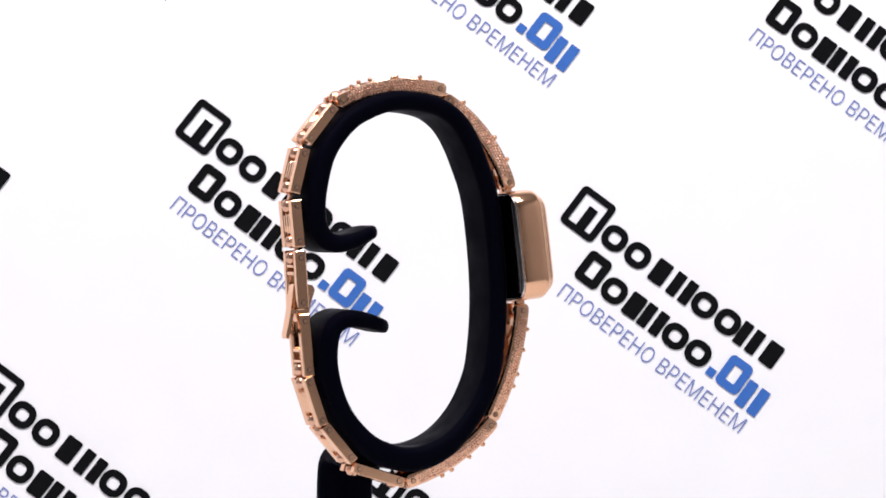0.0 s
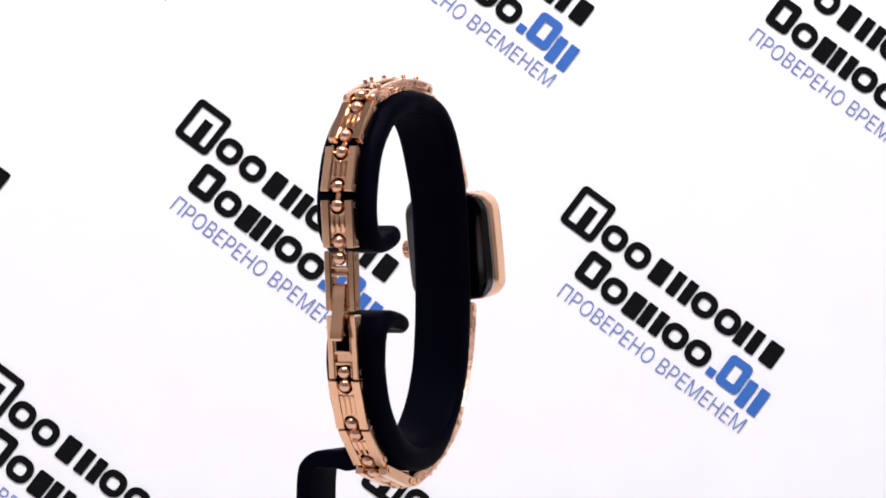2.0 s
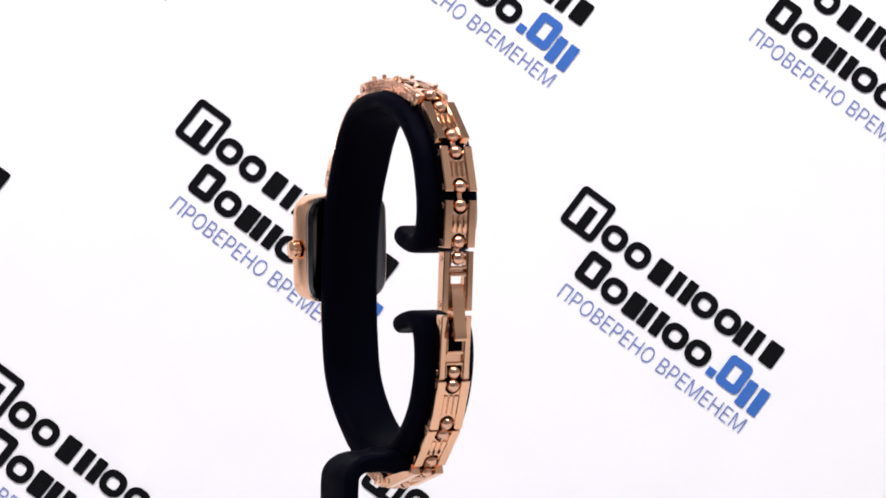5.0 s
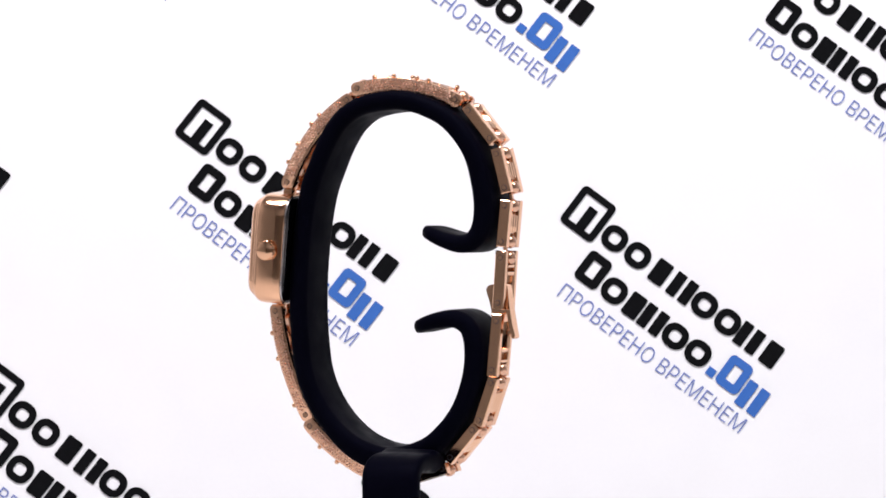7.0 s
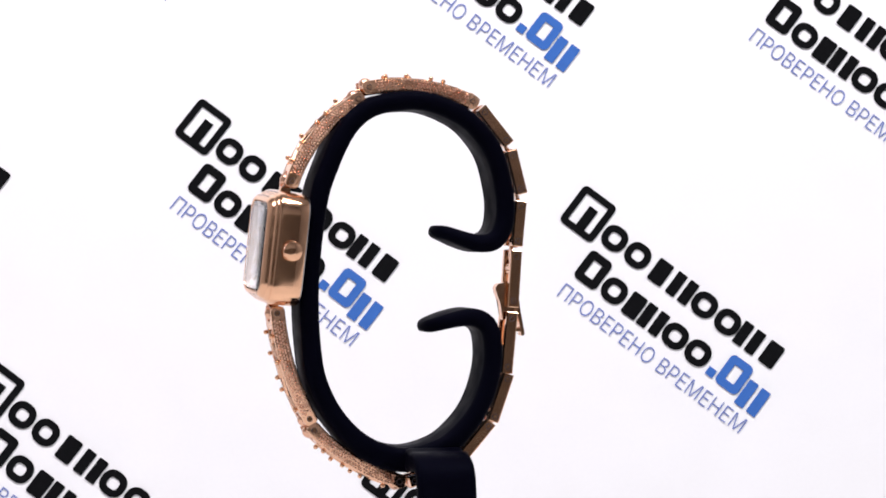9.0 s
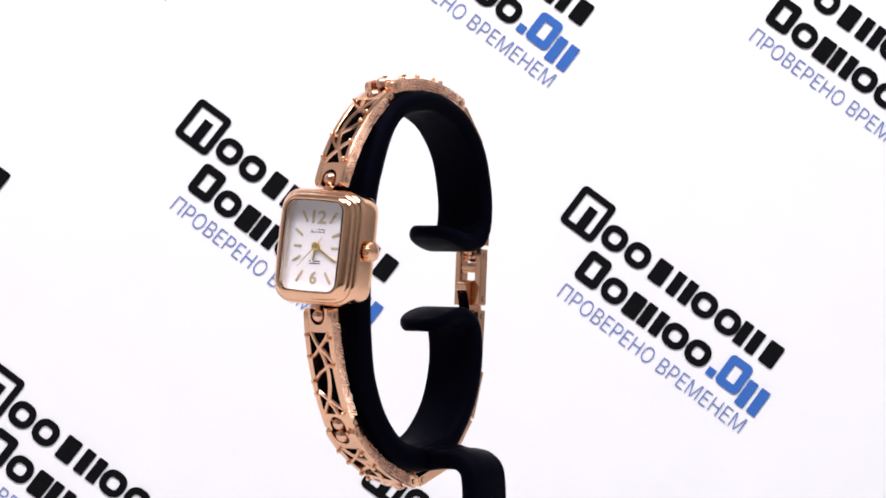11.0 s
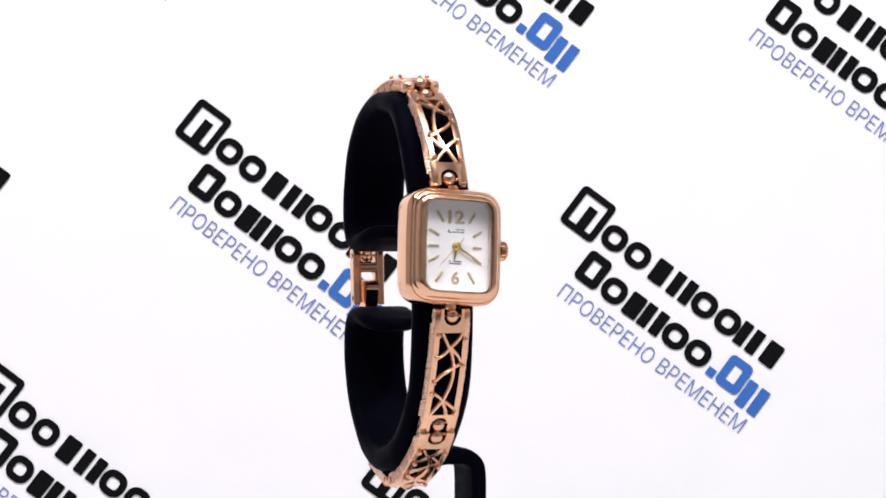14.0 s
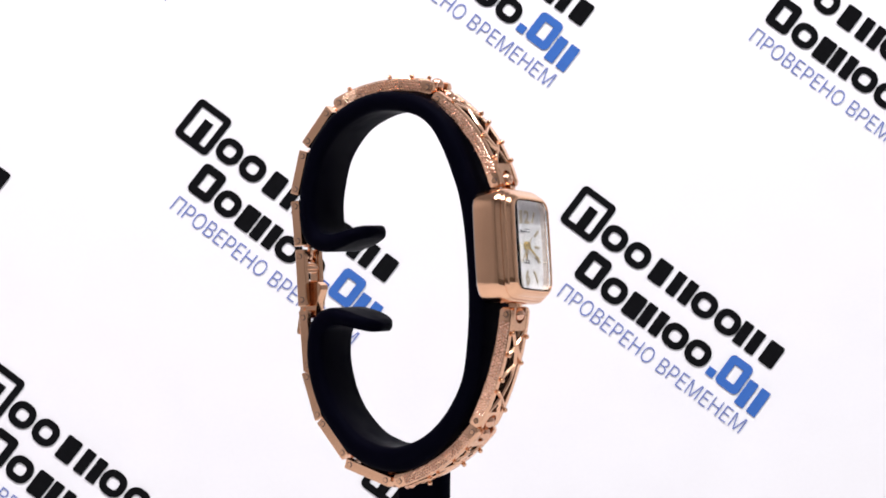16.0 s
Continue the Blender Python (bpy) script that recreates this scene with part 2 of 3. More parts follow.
def print_block(px, py):
    m = print_matrix(px, py)
    bm = bmesh.new()
    ring_shape(bm, 0, 0, 36, 41, 10, 12.5)
    blot(bm, 3, -8, 9, 22, 1)
    print_piece("printed_emblem", bm, m, PRINT_BLACK, "black rounded square emblem")
    bm = bmesh.new()
    for kind, u in (("ring", 64), ("ring", 115), ("block", 165), ("bars", 213), ("ring", 262), ("ring", 313), ("bars", 360), ("block", 409)):
        glyph(bm, kind, u, 7)
    print_piece("printed_headline", bm, m, PRINT_BLACK, "bold black line of print")
    bm = bmesh.new()
    for kind, u in (("tall_ring", 67), ("ring", 119), ("block", 163), ("bars", 204), ("ring", 253), ("ring", 303)):
        glyph(bm, kind, u, 84)
    print_piece("printed_headline", bm, m, PRINT_BLACK, "bold black line of print")
    bm = bmesh.new()
    blot(bm, 341, -98, 8, 8, 1)
    glyph(bm, "tall_ring", 377, 84)
    glyph(bm, "tall_bars", 427, 88)
    print_piece("printed_suffix", bm, m, PRINT_BLUE, "bold blue print")
    letters("ПРОВЕРЕНО ВРЕМЕНЕМ", 29.5, 401, PRINT_PALE, "printed_slogan", backdrop,
            m @ Matrix.Translation((242.6, -140.4, 0.5)) @ Matrix.Rotation(radians(-0.6), 4, "Z"), "thin pale blue capitals", offset=-0.35)


for i, j in ((0, 0), (1, 0), (0, 1), (1, 1), (0, -1), (1, -1), (-1, 0), (-1, -1), (-1, 1), (2, -1), (2, 0), (2, 1), (0, 2), (1, 2)):
    print_block(-423.5 + 682.9 * i - 357.4 * j, -219.5 + 156.4 * i + 467.7 * j)

# ---- the display stand: a bent strip with two curled tongues, an arm and a post ----
stand = thing("display_stand", "black soft plastic C-shaped watch stand with curled tongues", "watch stand", pose(0, 0, 0))
stand.matrix_basis = Matrix.Translation((0, 0, ZC))


def strip_section(hw, ht, r, n=4):
    return rounded_rect(hw, ht, min(r, ht * 0.98, hw * 0.98), n)


def make_stand():
    # centre line in the plane of the loop: across, height
    line = [(47, 33), (70, 28), (100, 17), (130, 10), (156, 16), (171, 39), (175, 76), (170, 116), (157, 163), (133, 201), (98, 233), (41, 257),
            (-10, 260), (-61, 250), (-96, 227), (-121, 192), (-143, 143), (-160, 92), (-172, 11), (-178, -79), (-175, -159), (-163, -231), (-128, -297), (-72, -350),
            (-5, -370), (60, -353), (105, -314), (135, -269), (152, -214), (154, -169), (145, -136), (120, -121), (85, -124), (45, -135), (28, -138)]
    fine = spline(line, 24)
    pts = [fine[i] for i in range(0, 30)] + fine[30:-30:4] + fine[-30:]
    n = len(pts)
    run = [0.0]
    for a, b in zip(pts, pts[1:]):
        run.append(run[-1] + float(np.hypot(*(b - a)[:2])))
    bm = bmesh.new()
    loops = []
    for i, p in enumerate(pts):
        t = pts[min(i + 1, n - 1)] - pts[max(i - 1, 0)]
        t = t[:2] / np.hypot(*t[:2])
        nrm = np.array((-t[1], t[0]))
        d = min(run[i], run[-1] - run[i])
        f = math.sqrt(max(0.0, 1 - (1 - min(d / 62, 1)) ** 2.2))
        g = math.sqrt(max(0.0, 1 - (1 - min(d / 17, 1)) ** 2))
        along = run[i] / run[-1]
        side = float(np.interp(along, (0, 0.35, 0.45, 0.62, 0.72, 1), (7, 9, 12.5, 12.5, 5, 0)))
        thick = min(17.0, 11.0 + 6.0 * d / 110) + 5.0 * math.exp(-((p[1] + 375) / 40) ** 2)
        wide = float(np.interp(along, (0, 0.38, 0.45, 0.62, 0.72, 1), (57, 56, 54.5, 54.5, 55, 56)))
        hw, ht = max(wide * f, 2.0), max(thick * g, 0.8)
        loops.append([bm.verts.new((side + x, LOOP + p[0] + nrm[0] * y, p[1] + nrm[1] * y)) for x, y in strip_section(hw, ht, 15)])
    skin(bm, loops)
    part("loop", bm, BLACK, stand, "curled black strip", smooth=60)
    # arm out of the loop's foot, bent down into the post
    bm = bmesh.new()
    path = spline([(20, -371, 44, 50), (50, -369, 44, 52), (75, -369, 45, 52), (102, -369, 45, 52), (125, -372, 45, 52), (142, -385, 45, 52),
                   (147, -405, 46, 52), (148, -450, 47, 52), (148, -600, 47, 52), (148, -740, 47, 52)], 5)
    loops = []
    for i, p in enumerate(path):
        t = path[min(i + 1, len(path) - 1)] - path[max(i - 1, 0)]
        t = t[:2] / np.hypot(*t[:2])
        nx, nz = -t[1], t[0]
        th = 14.0 + 2.0 * min(1.0, max(0.0, (128 - p[0]) / 25)) + 5.0 * max(0.0, 1 - abs(p[0] - 62) / 24) ** 1.3
        loops.append([bm.verts.new((p[0] + nx * y, p[2] + x, p[1] + nz * y)) for x, y in strip_section(p[3], th, 10)])
    skin(bm, loops)
    part("post", bm, BLACK, stand, "bent black arm and post", smooth=60)
    bm = bmesh.new()
    pts = rounded_rect(130, 90, 40, 8)
    bar_shape(bm, [(x + 110, y + 45) for x, y in pts], -760, -732)
    part("base_plate", bm, BLACK, stand, "flat black foot")


make_stand()

# ---- the wristwatch ----
watch = thing("wristwatch", "rose gold ladies bracelet watch, rectangular case, white dial", "wristwatch", Matrix.Translation((0, 0, ZC)))


def bent(bm, a, b, bulge, shift):
    """Lay what was drawn along x (length), y (width), z (outward) onto an arc from a to b in the plane of the loop."""
    ax, az = a
    bx, bz = b
    chord = math.hypot(bx - ax, bz - az)
    ty, tz = (bx - ax) / chord, (bz - az) / chord
    my, mz = (ax + bx) / 2, (az + bz) / 2
    ny, nz = -tz, ty
    if ny * my + nz * mz < 0:
        ny, nz = -ny, -nz
    R = (chord * chord / 4 + bulge * bulge) / (2 * bulge) if bulge else 0
    bm.verts.ensure_lookup_table()
    for v in bm.verts:
        s, w, h = v.co
        if R:
            ang = s / R
            along, out = (R + h) * math.sin(ang), (R + h) * math.cos(ang) - R + bulge
        else:
            along, out = s, h
        k = s / chord + 0.5
        v.co = (w + shift[0] + (shift[1] - shift[0]) * k, LOOP + my + ty * along + ny * out, mz + tz * along + nz * out)


def arc_length(a, b, bulge):
    c = math.hypot(b[0] - a[0], b[1] - a[1])
    if not bulge:
        return c
    R = (c * c / 4 + bulge * bulge) / (2 * bulge)
    return 2 * R * math.asin(c / 2 / R)


class Link:
    """One link: parts are drawn straight and laid on the link's arc."""

    def __init__(self, name, a, b, bulge, shift, label):
        self.a, self.b, self.bulge, self.shift = a, b, bulge, shift
        self.half = arc_length(a, b, bulge) / 2
        self.root = None
        self.name, self.label = name, label

    def add(self, name, bm, mat, label="", smooth=35, kind=""):
        bent(bm, self.a, self.b, self.bulge, self.shift)
        if self.root is None:
            self.root = part(self.name, bm, mat, watch, self.label, smooth)
            return self.root
        return part(name, bm, mat, self.root, label, smooth, kind=kind)


def notched_plate(bm, x_end, x_in, hw, z0, z1, r, bite=8):
    """A plate between the rails from x_in to x_end with a round bite of radius r out of the end."""
    d = 1 if x_end > x_in else -1
    pts = [(x_end, hw), (x_end, r), (x_end - d * bite, r)]
    pts += [(x_end - d * (bite + r * math.sin(math.pi * k / 8)), r * math.cos(math.pi * k / 8)) for k in range(1, 8)]
    pts += [(x_end - d * bite, -r), (x_end, -r), (x_end, -hw), (x_in, -hw), (x_in, hw)]
    bar_shape(bm, pts, z0, z1)


def screws(link, hw, ends, z=0.0):
    """Pin heads on dark discs that paint the shade of holes in the flanks of the rails."""
    for e in ends:
        for side in (1, -1):
            bm = bmesh.new()
            drum(bm, (e, side * hw, z), (0, 1, 0), 5.1, 0.8, 14)
            link.add("pin_hole_shade", bm, INK_AND_SHADE)
            bm = bmesh.new()
            drum(bm, (e, side * (hw + 0.3), z), (0, 1, 0), 4.1, 2.0, 14)
            link.add("pin_head", bm, GOLD)


def plain_link(a, b, shift):
    ln = Link("bracelet_link", a, b, 0, shift, "plain polished rose gold link")
    h = ln.half + 9.5
    g = ln.half - 16.5
    bm = bmesh.new()
    for s in (1, -1):
        y0, y1 = sorted((s * 15.2, s * 31.3))
        box(bm, -h, h, y0, y1, -9.2, 10, 1.5)
    ln.add("", bm, GOLD, smooth=22)
    # the sunk plate between the rails is bitten out round the balls
    bm = bmesh.new()
    for d in (1, -1):
        notched_plate(bm, d * (ln.half + 7.5), d * 0.02, 15.1, -7.5, 6.4, 14.8)
    ln.add("centre_plate", bm, GOLD_SATIN)
    for y in (-10.4, 0, 10.4):
        bm = bmesh.new()
        box(bm, -g, g, y - 3.9, y + 3.9, 5.6, 9.4, 1.9)
        ln.add("ridge", bm, GOLD)
    for e in (-ln.half, ln.half):
        bm = bmesh.new()
        ball(bm, (e, 0, 3.8), 11.8, 18, 11)
        ln.add("ball", bm, GOLD_BALL)
        bm = bmesh.new()
        drum(bm, (e, 0, 0), (0, 1, 0), 3, 34, 8)
        ln.add("pin", bm, GOLD)
    screws(ln, 31.3, (-ln.half, ln.half))
    joint(ln)
    return ln


def joint(ln):
    """The narrow bar that couples this link with the next."""
    bm = bmesh.new()
    box(bm, ln.half - 2, ln.half + 28, -4.5, 4.5, -6, 0, 1)
    ln.add("coupling", bm, GOLD_SATIN)


VINES = [((0.0, -0.4), (0.09, -0.2), (0.18, 0.05), (0.37, -0.33), (0.56, -0.45), (0.75, -0.15), (0.86, 0.25), (1.0, 0.75)),
         ((0.0, 0.95), (0.1, 0.5), (0.18, 0.05), (0.12, -0.6), (0.07, -1.0)),
         ((0.18, 0.05), (0.24, 0.5), (0.28, 1.0)),
         ((0.42, 1.0), (0.5, 0.5), (0.56, -0.1), (0.61, -0.6), (0.63, -1.0)),
         ((0.70, 1.0), (0.75, 0.5), (0.83, 0.0), (0.91, -0.55), (1.0, -0.95)),
         ((0.66, -1.0), (0.74, -0.6), (0.83, 0.0))]
BEADS = [(0.03, -1), (0.27, 1), (0.42, 1), (0.62, -1), (0.72, 1), (0.93, -1), (0.97, 1)]


def lattice_link(a, b, bulge, shift, side):
    ln = Link("lattice_link", a, b, bulge, shift, "openwork rose gold link with curling vines")
    h = ln.half + 12
    w0, w1 = -h + 33, h - 40
    bm = bmesh.new()
    for s in (1, -1):
        skin(bm, [[bm.verts.new((x, y, z - 1.5)) for x, z in rounded_rect(h + k, 12.5 + k, 9.5 + k, 5, 18)]
                  for y, k in ((s * 21, -0.5), (s * 21.5, 0.0), (s * 29.8, 0.0), (s * 30.9, -0.5), (s * 31.4, -1.6))])
    notched_plate(bm, -h, w0, 21.2, -6, 10.7, 15.8, 12)
    notched_plate(bm, h, w1, 21.2, -6, 10.7, 15.8, 12)
    ln.add("", bm, GOLD_SATIN)
    for line in VINES:
        bm = bmesh.new()
        pts = spline(line, 5)
        tube(bm, [(w0 + (w1 - w0) * p[0], p[1] * 22 * side, 8.9 + 1.2 * (1 - p[1] ** 2)) for p in pts], 3.6)
        ln.add("vine", bm, GOLD_SATIN)
    for f, s in BEADS:
        s *= side
        bm = bmesh.new()
        x = w0 + (w1 - w0) * f
        drum(bm, (x, s * 24, 12), (0, 0, 1), 2.2, 6, 8)
        ball(bm, (x, s * 24, 15), 4.2, 10, 7)
        ln.add("bead", bm, GOLD)
    for s in (1, -1):
        bm = bmesh.new()
        for turn, row in enumerate((-8.4, -3.4, 1.6, 6.4)):
            n = int((2 * h - 46) / 5.6)
            for k in range(n):
                x = -h + 23 + (2 * h - 46) * (k + 0.5 * (turn % 2)) / n
                bead(bm, (x + random.uniform(-.5, .5), s * 31.2, row + random.uniform(-.5, .5)), random.uniform(2.2, 3.0))
        ln.add("granulation", bm, GOLD_GRAIN, "rows of fine gold grains", kind="stuff")
    for e in (-ln.half, ln.half):
        bm = bmesh.new()
        ball(bm, (e, 0, 4.8), 12.2, 18, 11)
        ln.add("ball", bm, GOLD_BALL)
        bm = bmesh.new()
        drum(bm, (e, 0, 0), (0, 1, 0), 3, 46, 8)
        ln.add("pin", bm, GOLD)
    screws(ln, 31.4, (-ln.half, ln.half))
    joint(ln)
    return ln


def clasp_link(a, b, shift, upper):
    ln = Link("clasp_link", a, b, 0, shift, "rose gold clasp link with open frame")
    h = ln.half + 12
    d = -1 if upper else 1           # the ball is on this side
    bm = bmesh.new()
    for s in (1, -1):
        y0, y1 = sorted((s * 17.2, s * 29.5))
        box(bm, -h, h, y0, y1, -10, 10, 1.6)
    ln.add("", bm, GOLD, smooth=22)
    # web between the rails, with an arch round the ball
    bm = bmesh.new()
    far, near = d * (h - (36.5 if upper else 43)), -d * h
    x0, x1 = sorted((far, d * (h - 29)))
    box(bm, x0, x1, -17, 17, -8, 1 if upper else 3, 1.2)
    ln.add("web", bm, GOLD_SATIN, smooth=22)
    bm = bmesh.new()
    x0, x1 = sorted((d * (h - 29.2), d * (h - 24.6)))
    box(bm, x0, x1, -17, 17, -7, 9.8, 1.6)
    x0, x1 = sorted((d * (h - 24.8), d * (h - 3)))
    for s in (1, -1):
        y0, y1 = sorted((s * 13.8, s * 17))
        box(bm, x0, x1, y0, y1, -7, 9.6, 1.2)
    ln.add("arch", bm, GOLD, smooth=22)
    # a U of thin bars inside the rails, open towards the latch
    bm = bmesh.new()
    x0, x1 = sorted((far, far - d * 6))
    box(bm, x0, x1, -17, 17, -7, 9.9, 1.7)
    x0, x1 = sorted((far - d * 5.6, near + d * (4 if upper else 0)))
    for s in (1, -1):
        y0, y1 = sorted((s * 13, s * 17))
        box(bm, x0, x1, y0, y1, -7, 8.8, 1.5)
    ln.add("inner_frame", bm, GOLD, smooth=22)
    bm = bmesh.new()
    ball(bm, (d * ln.half, 0, 5), 12, 18, 11)
    ln.add("ball", bm, GOLD_BALL)
    bm = bmesh.new()
    drum(bm, (d * ln.half, 0, 0), (0, 1, 0), 3, 36, 8)
    ln.add("pin", bm, GOLD)
    screws(ln, 29.5, (-ln.half, ln.half))
    return ln


def make_bracelet():
    # ends of the links at their screws: across and height in the plane of the loop
    lattice_link((-89, 263), (-206, 119), 16, (13, 12), 1)
    lattice_link((118, 261), (-69, 284), 15, (11, 11), 1)
    plain_link((141, 242), (181, 193), (5, 4))
    plain_link((193, 166), (208, 107), (4, 3.5))
    plain_link((208, 76), (202, 14), (3.5, 3.5))
    clasp_link((200, -14), (195, -92), (3.5, 3.5), True)
    clasp_link((192, -124), (184, -209), (3.5, 3.5), False)
    plain_link((183, -231), (160, -297), (3.5, 3.5))
    plain_link((148, -314), (106, -363), (3.5, 3.5))
    plain_link((90, -384), (14, -408), (3.5, 4))
    lattice_link((-14, -409), (-166, -316), 12, (6, 4), -1)
    lattice_link((-174, -296), (-232, -111), 10, (4, 8), -1)
    # the fold-over latch of the clasp
    outline = [(168, -69), (173, -62), (203, -57.5), (208, -63), (210.5, -84), (214, -110), (218.5, -134), (222, -150), (220.5, -155), (216, -155),
               (212.5, -136), (208, -114), (203, -101), (201, -126), (181, -126), (177, -94), (170, -78)]
    bm = bmesh.new()
    skin(bm, [[bm.verts.new((x, y, z)) for y, z in outline] for x in (-7.2, 16.2)])
    bmesh.ops.bevel(bm, geom=bm.edges[:], offset=1.1, segments=2, affect="EDGES")
    latch = part("clasp_latch", bm, GOLD, watch, "curved folding clasp lever", 50)
    bm = bmesh.new()
    box(bm, -6, 15, 205, 216, -147.5, -140.5, 1.5)
    part("latch_tab", bm, GOLD, latch)


make_bracelet()

CASE = (Matrix.Translation((9.8, -225.5, 4)) @ Matrix.Rotation(radians(3.2), 4, "Z") @ Matrix.Rotation(radians(3.6), 4, "Y") @ Matrix.Rotation(radians(-5.5), 4, "X"))
# case space: x across, y outward from the back to the glass, z up
CASE = CASE @ Matrix(((1, 0, 0, 0), (0, -1, 0, 0), (0, 0, 1, 0), (0, 0, 0, 1)))


def case_part(name, bm, mat, parent=None, label="", smooth=35):
    bmesh.ops.transform(bm, matrix=CASE, verts=bm.verts[:])
    return part(name, bm, mat, parent or watch, label, smooth)


def loft(bm, rows, caps=True):
    def bow(x, z, hw, hh):
        k = 2.6 * hw / 87
        return x + math.copysign(k * max(0.0, 1 - (z / hh) ** 2) - k * 0.6, x) * min(1, abs(x) / 20), z + math.copysign(k * max(0.0, 1 - (x / hw) ** 2) - k * 0.6, z) * min(1, abs(z) / 20)

    skin(bm, [[bm.verts.new((q[0], d, q[1])) for q in (bow(x, z, hw, hh) for x, z in rounded_rect(hw, hh, r, 9, 7))] for hw, hh, r, d in rows], caps)


def make_case():
    bm = bmesh.new()
    loft(bm, [(83, 95.4, 37, -31), (84.6, 96.6, 38, -30), (85.5, 97.4, 38.6, -27), (86.1, 97.8, 39, -12), (86.3, 98, 39, 4), (86.2, 97.9, 39, 11),
              (85.4, 97.2, 38.6, 15), (83.8, 96, 37.8, 18.2), (81.6, 94.2, 36.6, 20.6), (80, 93, 35.8, 20.8), (62.4, 79, 23, 20.6), (61.2, 77.8, 21.6, 19.6), (61, 77.6, 21.6, 6)])
    case_part("case", bm, GOLD, None, "polished rectangular case with rounded corners")
    bm = bmesh.new()
    rows = [(80.4, 93.4, 36, 20.4), (80.2, 93.2, 36, 21.8), (79, 92.2, 35.4, 24.2), (76.8, 90.4, 34.2, 26.4), (75.2, 89.2, 33.4, 27.2), (74.8, 88.8, 33.2, 28.4),
            (73.6, 87.8, 32.4, 31.2), (71.4, 86, 31, 34), (68.8, 83.8, 29.2, 36.4), (66.2, 81.6, 27.2, 38), (63.8, 79.7, 25, 38.6), (61.6, 78, 22.8, 38),
            (60.2, 76.9, 20.8, 36.2), (59.6, 76.4, 20, 33), (59.6, 76.4, 20, 9)]
    loft(bm, rows, caps=False)
    case_part("bezel", bm, GOLD_BEZEL, None, "stepped rounded bezel")
    bm = bmesh.new()
    loft(bm, [(62, 77, 28, -36.6), (72, 86, 31, -36), (78.4, 91, 34, -34.4), (81.4, 93.8, 36, -32), (82, 94.4, 36.4, -30.6)])
    case_part("case_back", bm, STEEL_DARKENED, None, "polished steel case back")
    bm = bmesh.new()
    loft(bm, [(80.8, 93.2, 35.6, -32.2), (81.6, 94, 36, -33), (82.8, 95.2, 36.8, -32.4), (83.2, 95.6, 37, -30.8), (82, 94.4, 36.4, -30.6)], caps=False)
    case_part("case_back_rim", bm, STEEL_BRIGHT, None, "narrow bright steel rim")
    bm = bmesh.new()
    loft(bm, [(59.4, 76.2, 19.8, 24), (59.5, 76.3, 19.8, 36.2), (58.4, 75.2, 19, 38), (55, 71.8, 17, 39.2), (47, 63.5, 14, 39.8)])
    glass = case_part("crystal", bm, GLASS, None, "thick clear watch glass with rounded edge")
    glass.visible_shadow = False
    # crown
    bm = bmesh.new()
    drum(bm, (86, -5, 0), (1, 0, 0), 7, 10, 16)
    n = 72
    prof = [(89, 13), (90.2, 17.2), (97, 17.6), (98.2, 15.6), (99.2, 17.2), (102, 16), (103.6, 13), (104.6, 8), (105, 1)]
    loops = []
    for x, r in prof:
        loops.append([])
        for k in range(n):
            a = 2 * math.pi * k / n
            q = r * (0.91 if k % 4 == 0 and r > 16 else 1.0)
            loops[-1].append(bm.verts.new((x, q * math.cos(a) - 5, q * math.sin(a))))
    skin(bm, loops)
    case_part("crown", bm, GOLD, None, "ribbed winding crown", 25)
    # lug bars
    for s in (1, -1):
        bm = bmesh.new()
        box(bm, -9, 9, -12, 6, s * 100 - 6, s * 100 + 6, 2)
        case_part("lug", bm, GOLD)
    # dial
    bm = bmesh.new()
    loft(bm, [(60, 76.8, 20, 11), (60, 76.8, 20, 15)])
    dial = case_part("dial", bm, DIAL, None, "plain silvery white dial")
    bm = bmesh.new()
    loft(bm, [(59.5, 76.2, 20, 14), (59.4, 76.1, 20, 22.6), (58.6, 75.3, 19.4, 22.8), (57.8, 74.5, 18.6, 15)], caps=False)
    case_part("flange", bm, GILT_PALE, dial, "pale gilt flange round the dial")
    marks = [(29.5, 50, 32, 22), (39, 22.5, 58, 19), (39, -1, 90, 16), (39, -22.5, 122, 19), (29.5, -52, 146, 22)]
    for x, z, ang, ln in marks:
        for s in (1, -1):
            bm = bmesh.new()
            box(bm, -ln / 2, ln / 2, -0.6, 0.8, -2.3, 2.3, 0.4)
            bmesh.ops.transform(bm, matrix=Matrix.Translation((s * x, 15.5, z)) @ Matrix.Rotation(radians(-(90 - s * ang)), 4, "Y"), verts=bm.verts[:])
            case_part("marker", bm, GOLD_DIAL, dial)
    face = Matrix(((1, 0, 0, 0), (0, 0, 1, 15.5), (0, 1, 0, 0), (0, 0, 0, 1)))
    scale = Matrix.Scale(K, 4)
    for body, z, size, width in (("12", 50, 23, 30), ("6", -53, 22, 15)):
        letters(body, size, width, GOLD_DIAL, "numeral", dial, scale @ CASE @ face @ Matrix.Translation((0, z, 0)), offset=0.75)
    # maker's mark and small print as plain bars
    bm = bmesh.new()
    for x0, x1, z0, z1 in ((-14, -7, 23, 28), (-5, 1, 23.5, 26.5), (3, 8, 23.5, 26.5), (10, 15, 23.5, 26.5), (-1, 15, 28.2, 29.2)):
        box(bm, x0, x1, 15.0, 15.5, z0, z0 + 1.3)
        box(bm, x0, x0 + 1.5, 15.0, 15.5, z0, z1)
    case_part("maker_mark", bm, INK_AND_SHADE, dial, "small dark maker's mark")
    bm = bmesh.new()
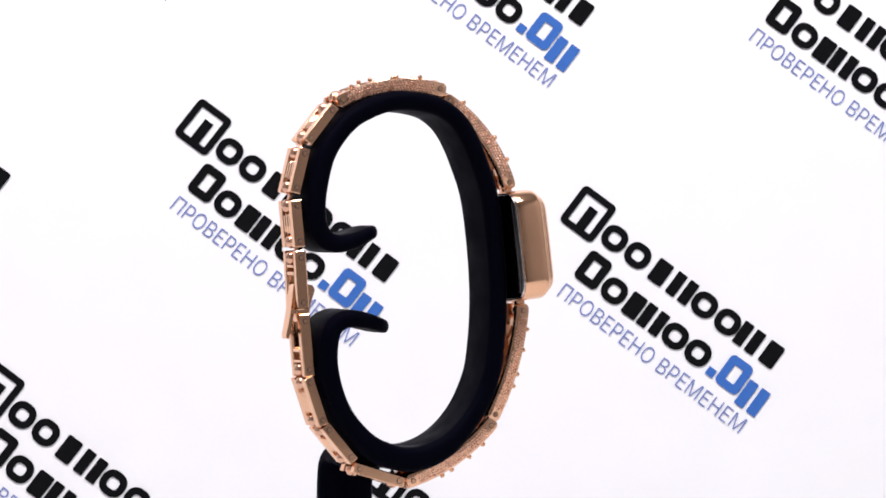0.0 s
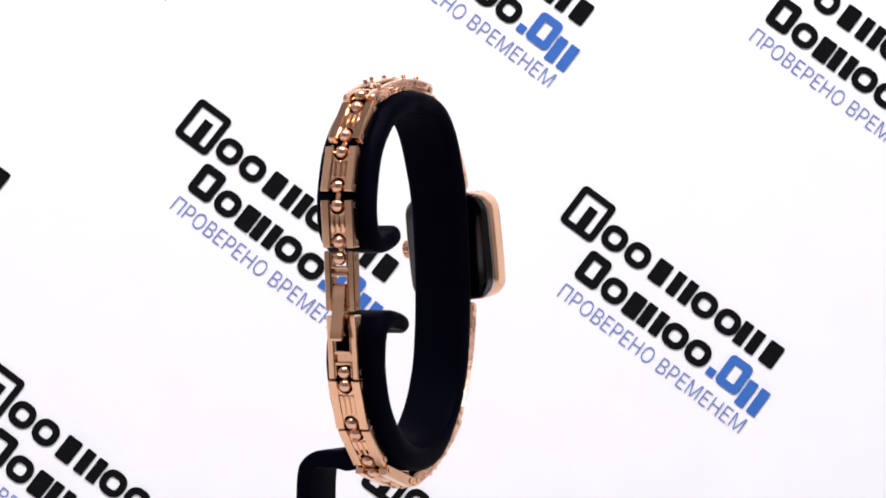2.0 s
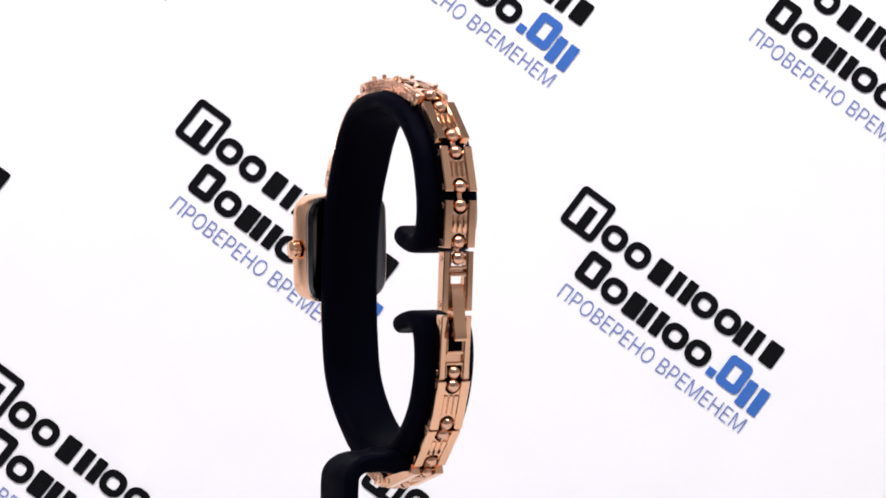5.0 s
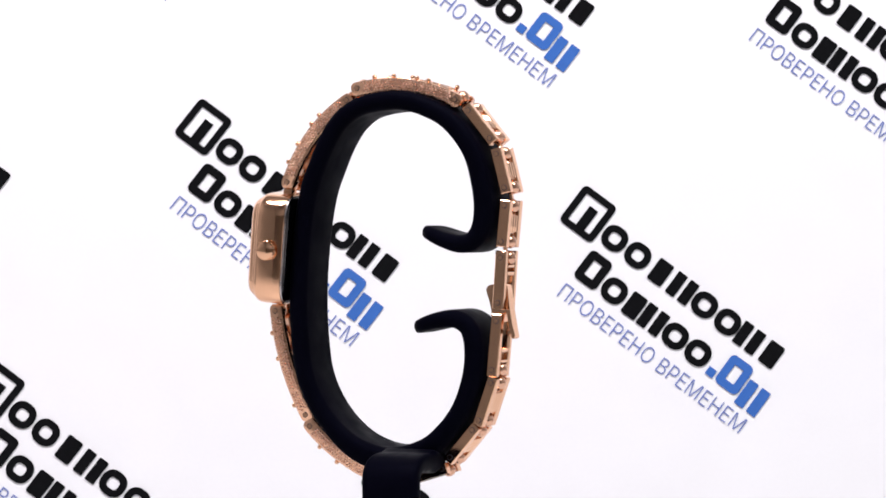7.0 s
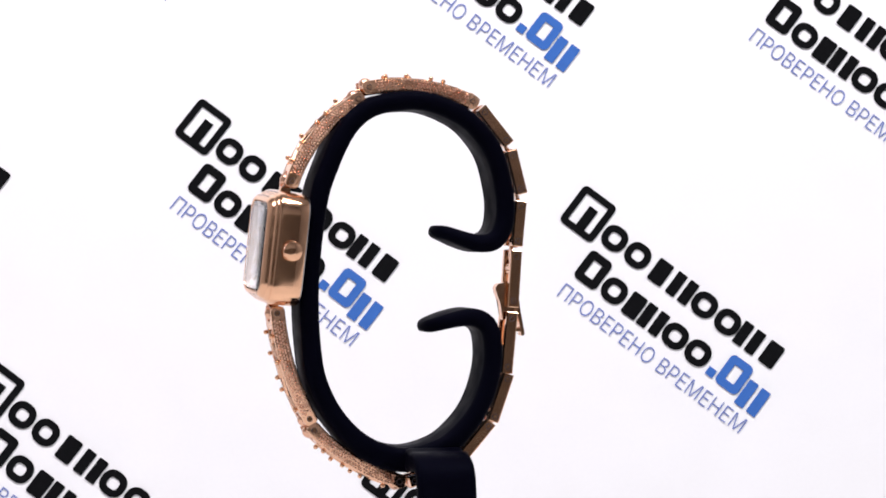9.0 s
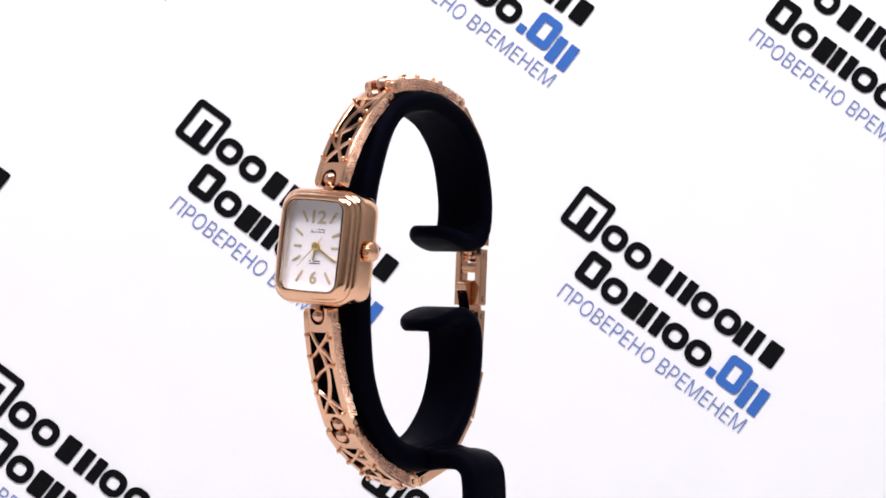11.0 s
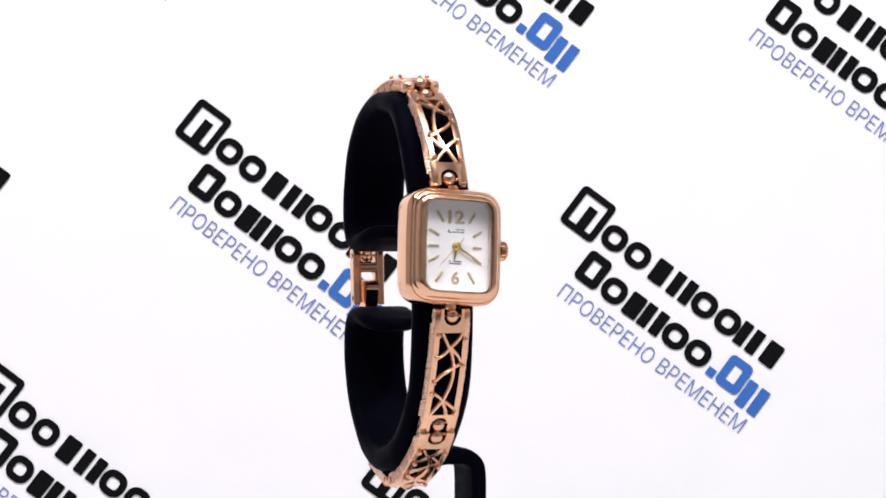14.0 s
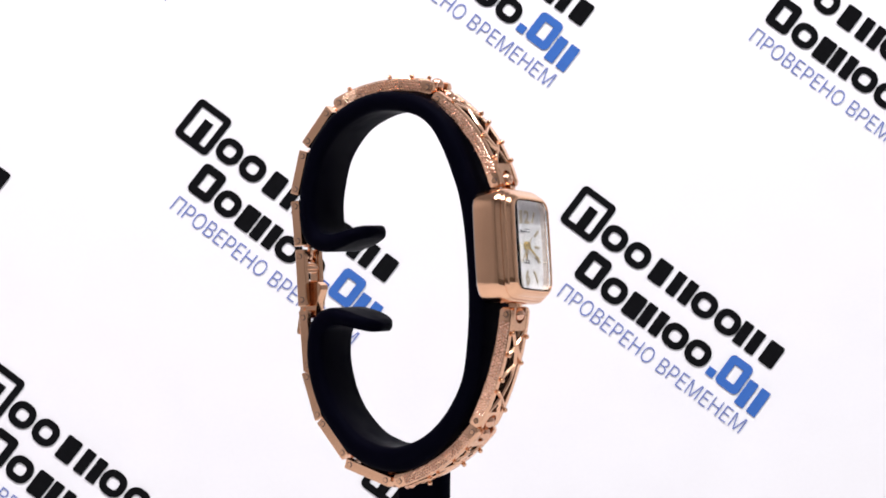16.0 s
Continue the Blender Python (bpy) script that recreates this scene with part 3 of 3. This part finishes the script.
    for x0, x1, z0 in ((-12, -9, -26), (-4, 11, -26), (-11, 11, -30)):
        box(bm, x0, x1, 15.0, 15.5, z0, z0 + 1.8)
    case_part("small_print", bm, INK_AND_SHADE, dial, "tiny dark print")
    # pointers: clockwise from twelve, length, tail, half width, height
    for name, deg, ln, tail, hw, d, mat in (("hour_pointer", 188, 25, 6, 3.0, 17, GOLD_PALE), ("minute_pointer", 119, 46, 8, 2.4, 18.5, GOLD_PALE),
                                            ("second_pointer", 222, 48, 20, 1.0, 20, GOLD_DIAL)):
        bm = bmesh.new()
        pts = [(-tail, -hw * .7), (0, -hw), (ln, -hw * .3), (ln, hw * .3), (0, hw), (-tail, hw * .7)]
        bar_shape(bm, pts, -0.5, 0.5)
        bmesh.ops.transform(bm, matrix=Matrix.Translation((0, d, 0)) @ Matrix.Rotation(radians(deg - 90), 4, "Y") @ Matrix.Rotation(radians(90), 4, "X"), verts=bm.verts[:])
        case_part(name, bm, mat, dial)
    bm = bmesh.new()
    drum(bm, (0, 17, 0), (0, 1, 0), 7.5, 5, 24)
    bmesh.ops.create_uvsphere(bm, u_segments=24, v_segments=12, radius=7.4, matrix=Matrix.Translation((0, 19.4, 0)) @ Matrix.Diagonal((1, 0.4, 1, 1)))
    case_part("hub", bm, GOLD_PALE, dial)


make_case()


# ---- what moves: stand and watch turn together ----
def motions():
    rows = [(t, pose(0, 0, ZC, 0, 0, TURN0 + TURN_RATE * t + d)) for t, d in DRIFT]
    walk(stand, rows)
    walk(watch, rows)


motions()
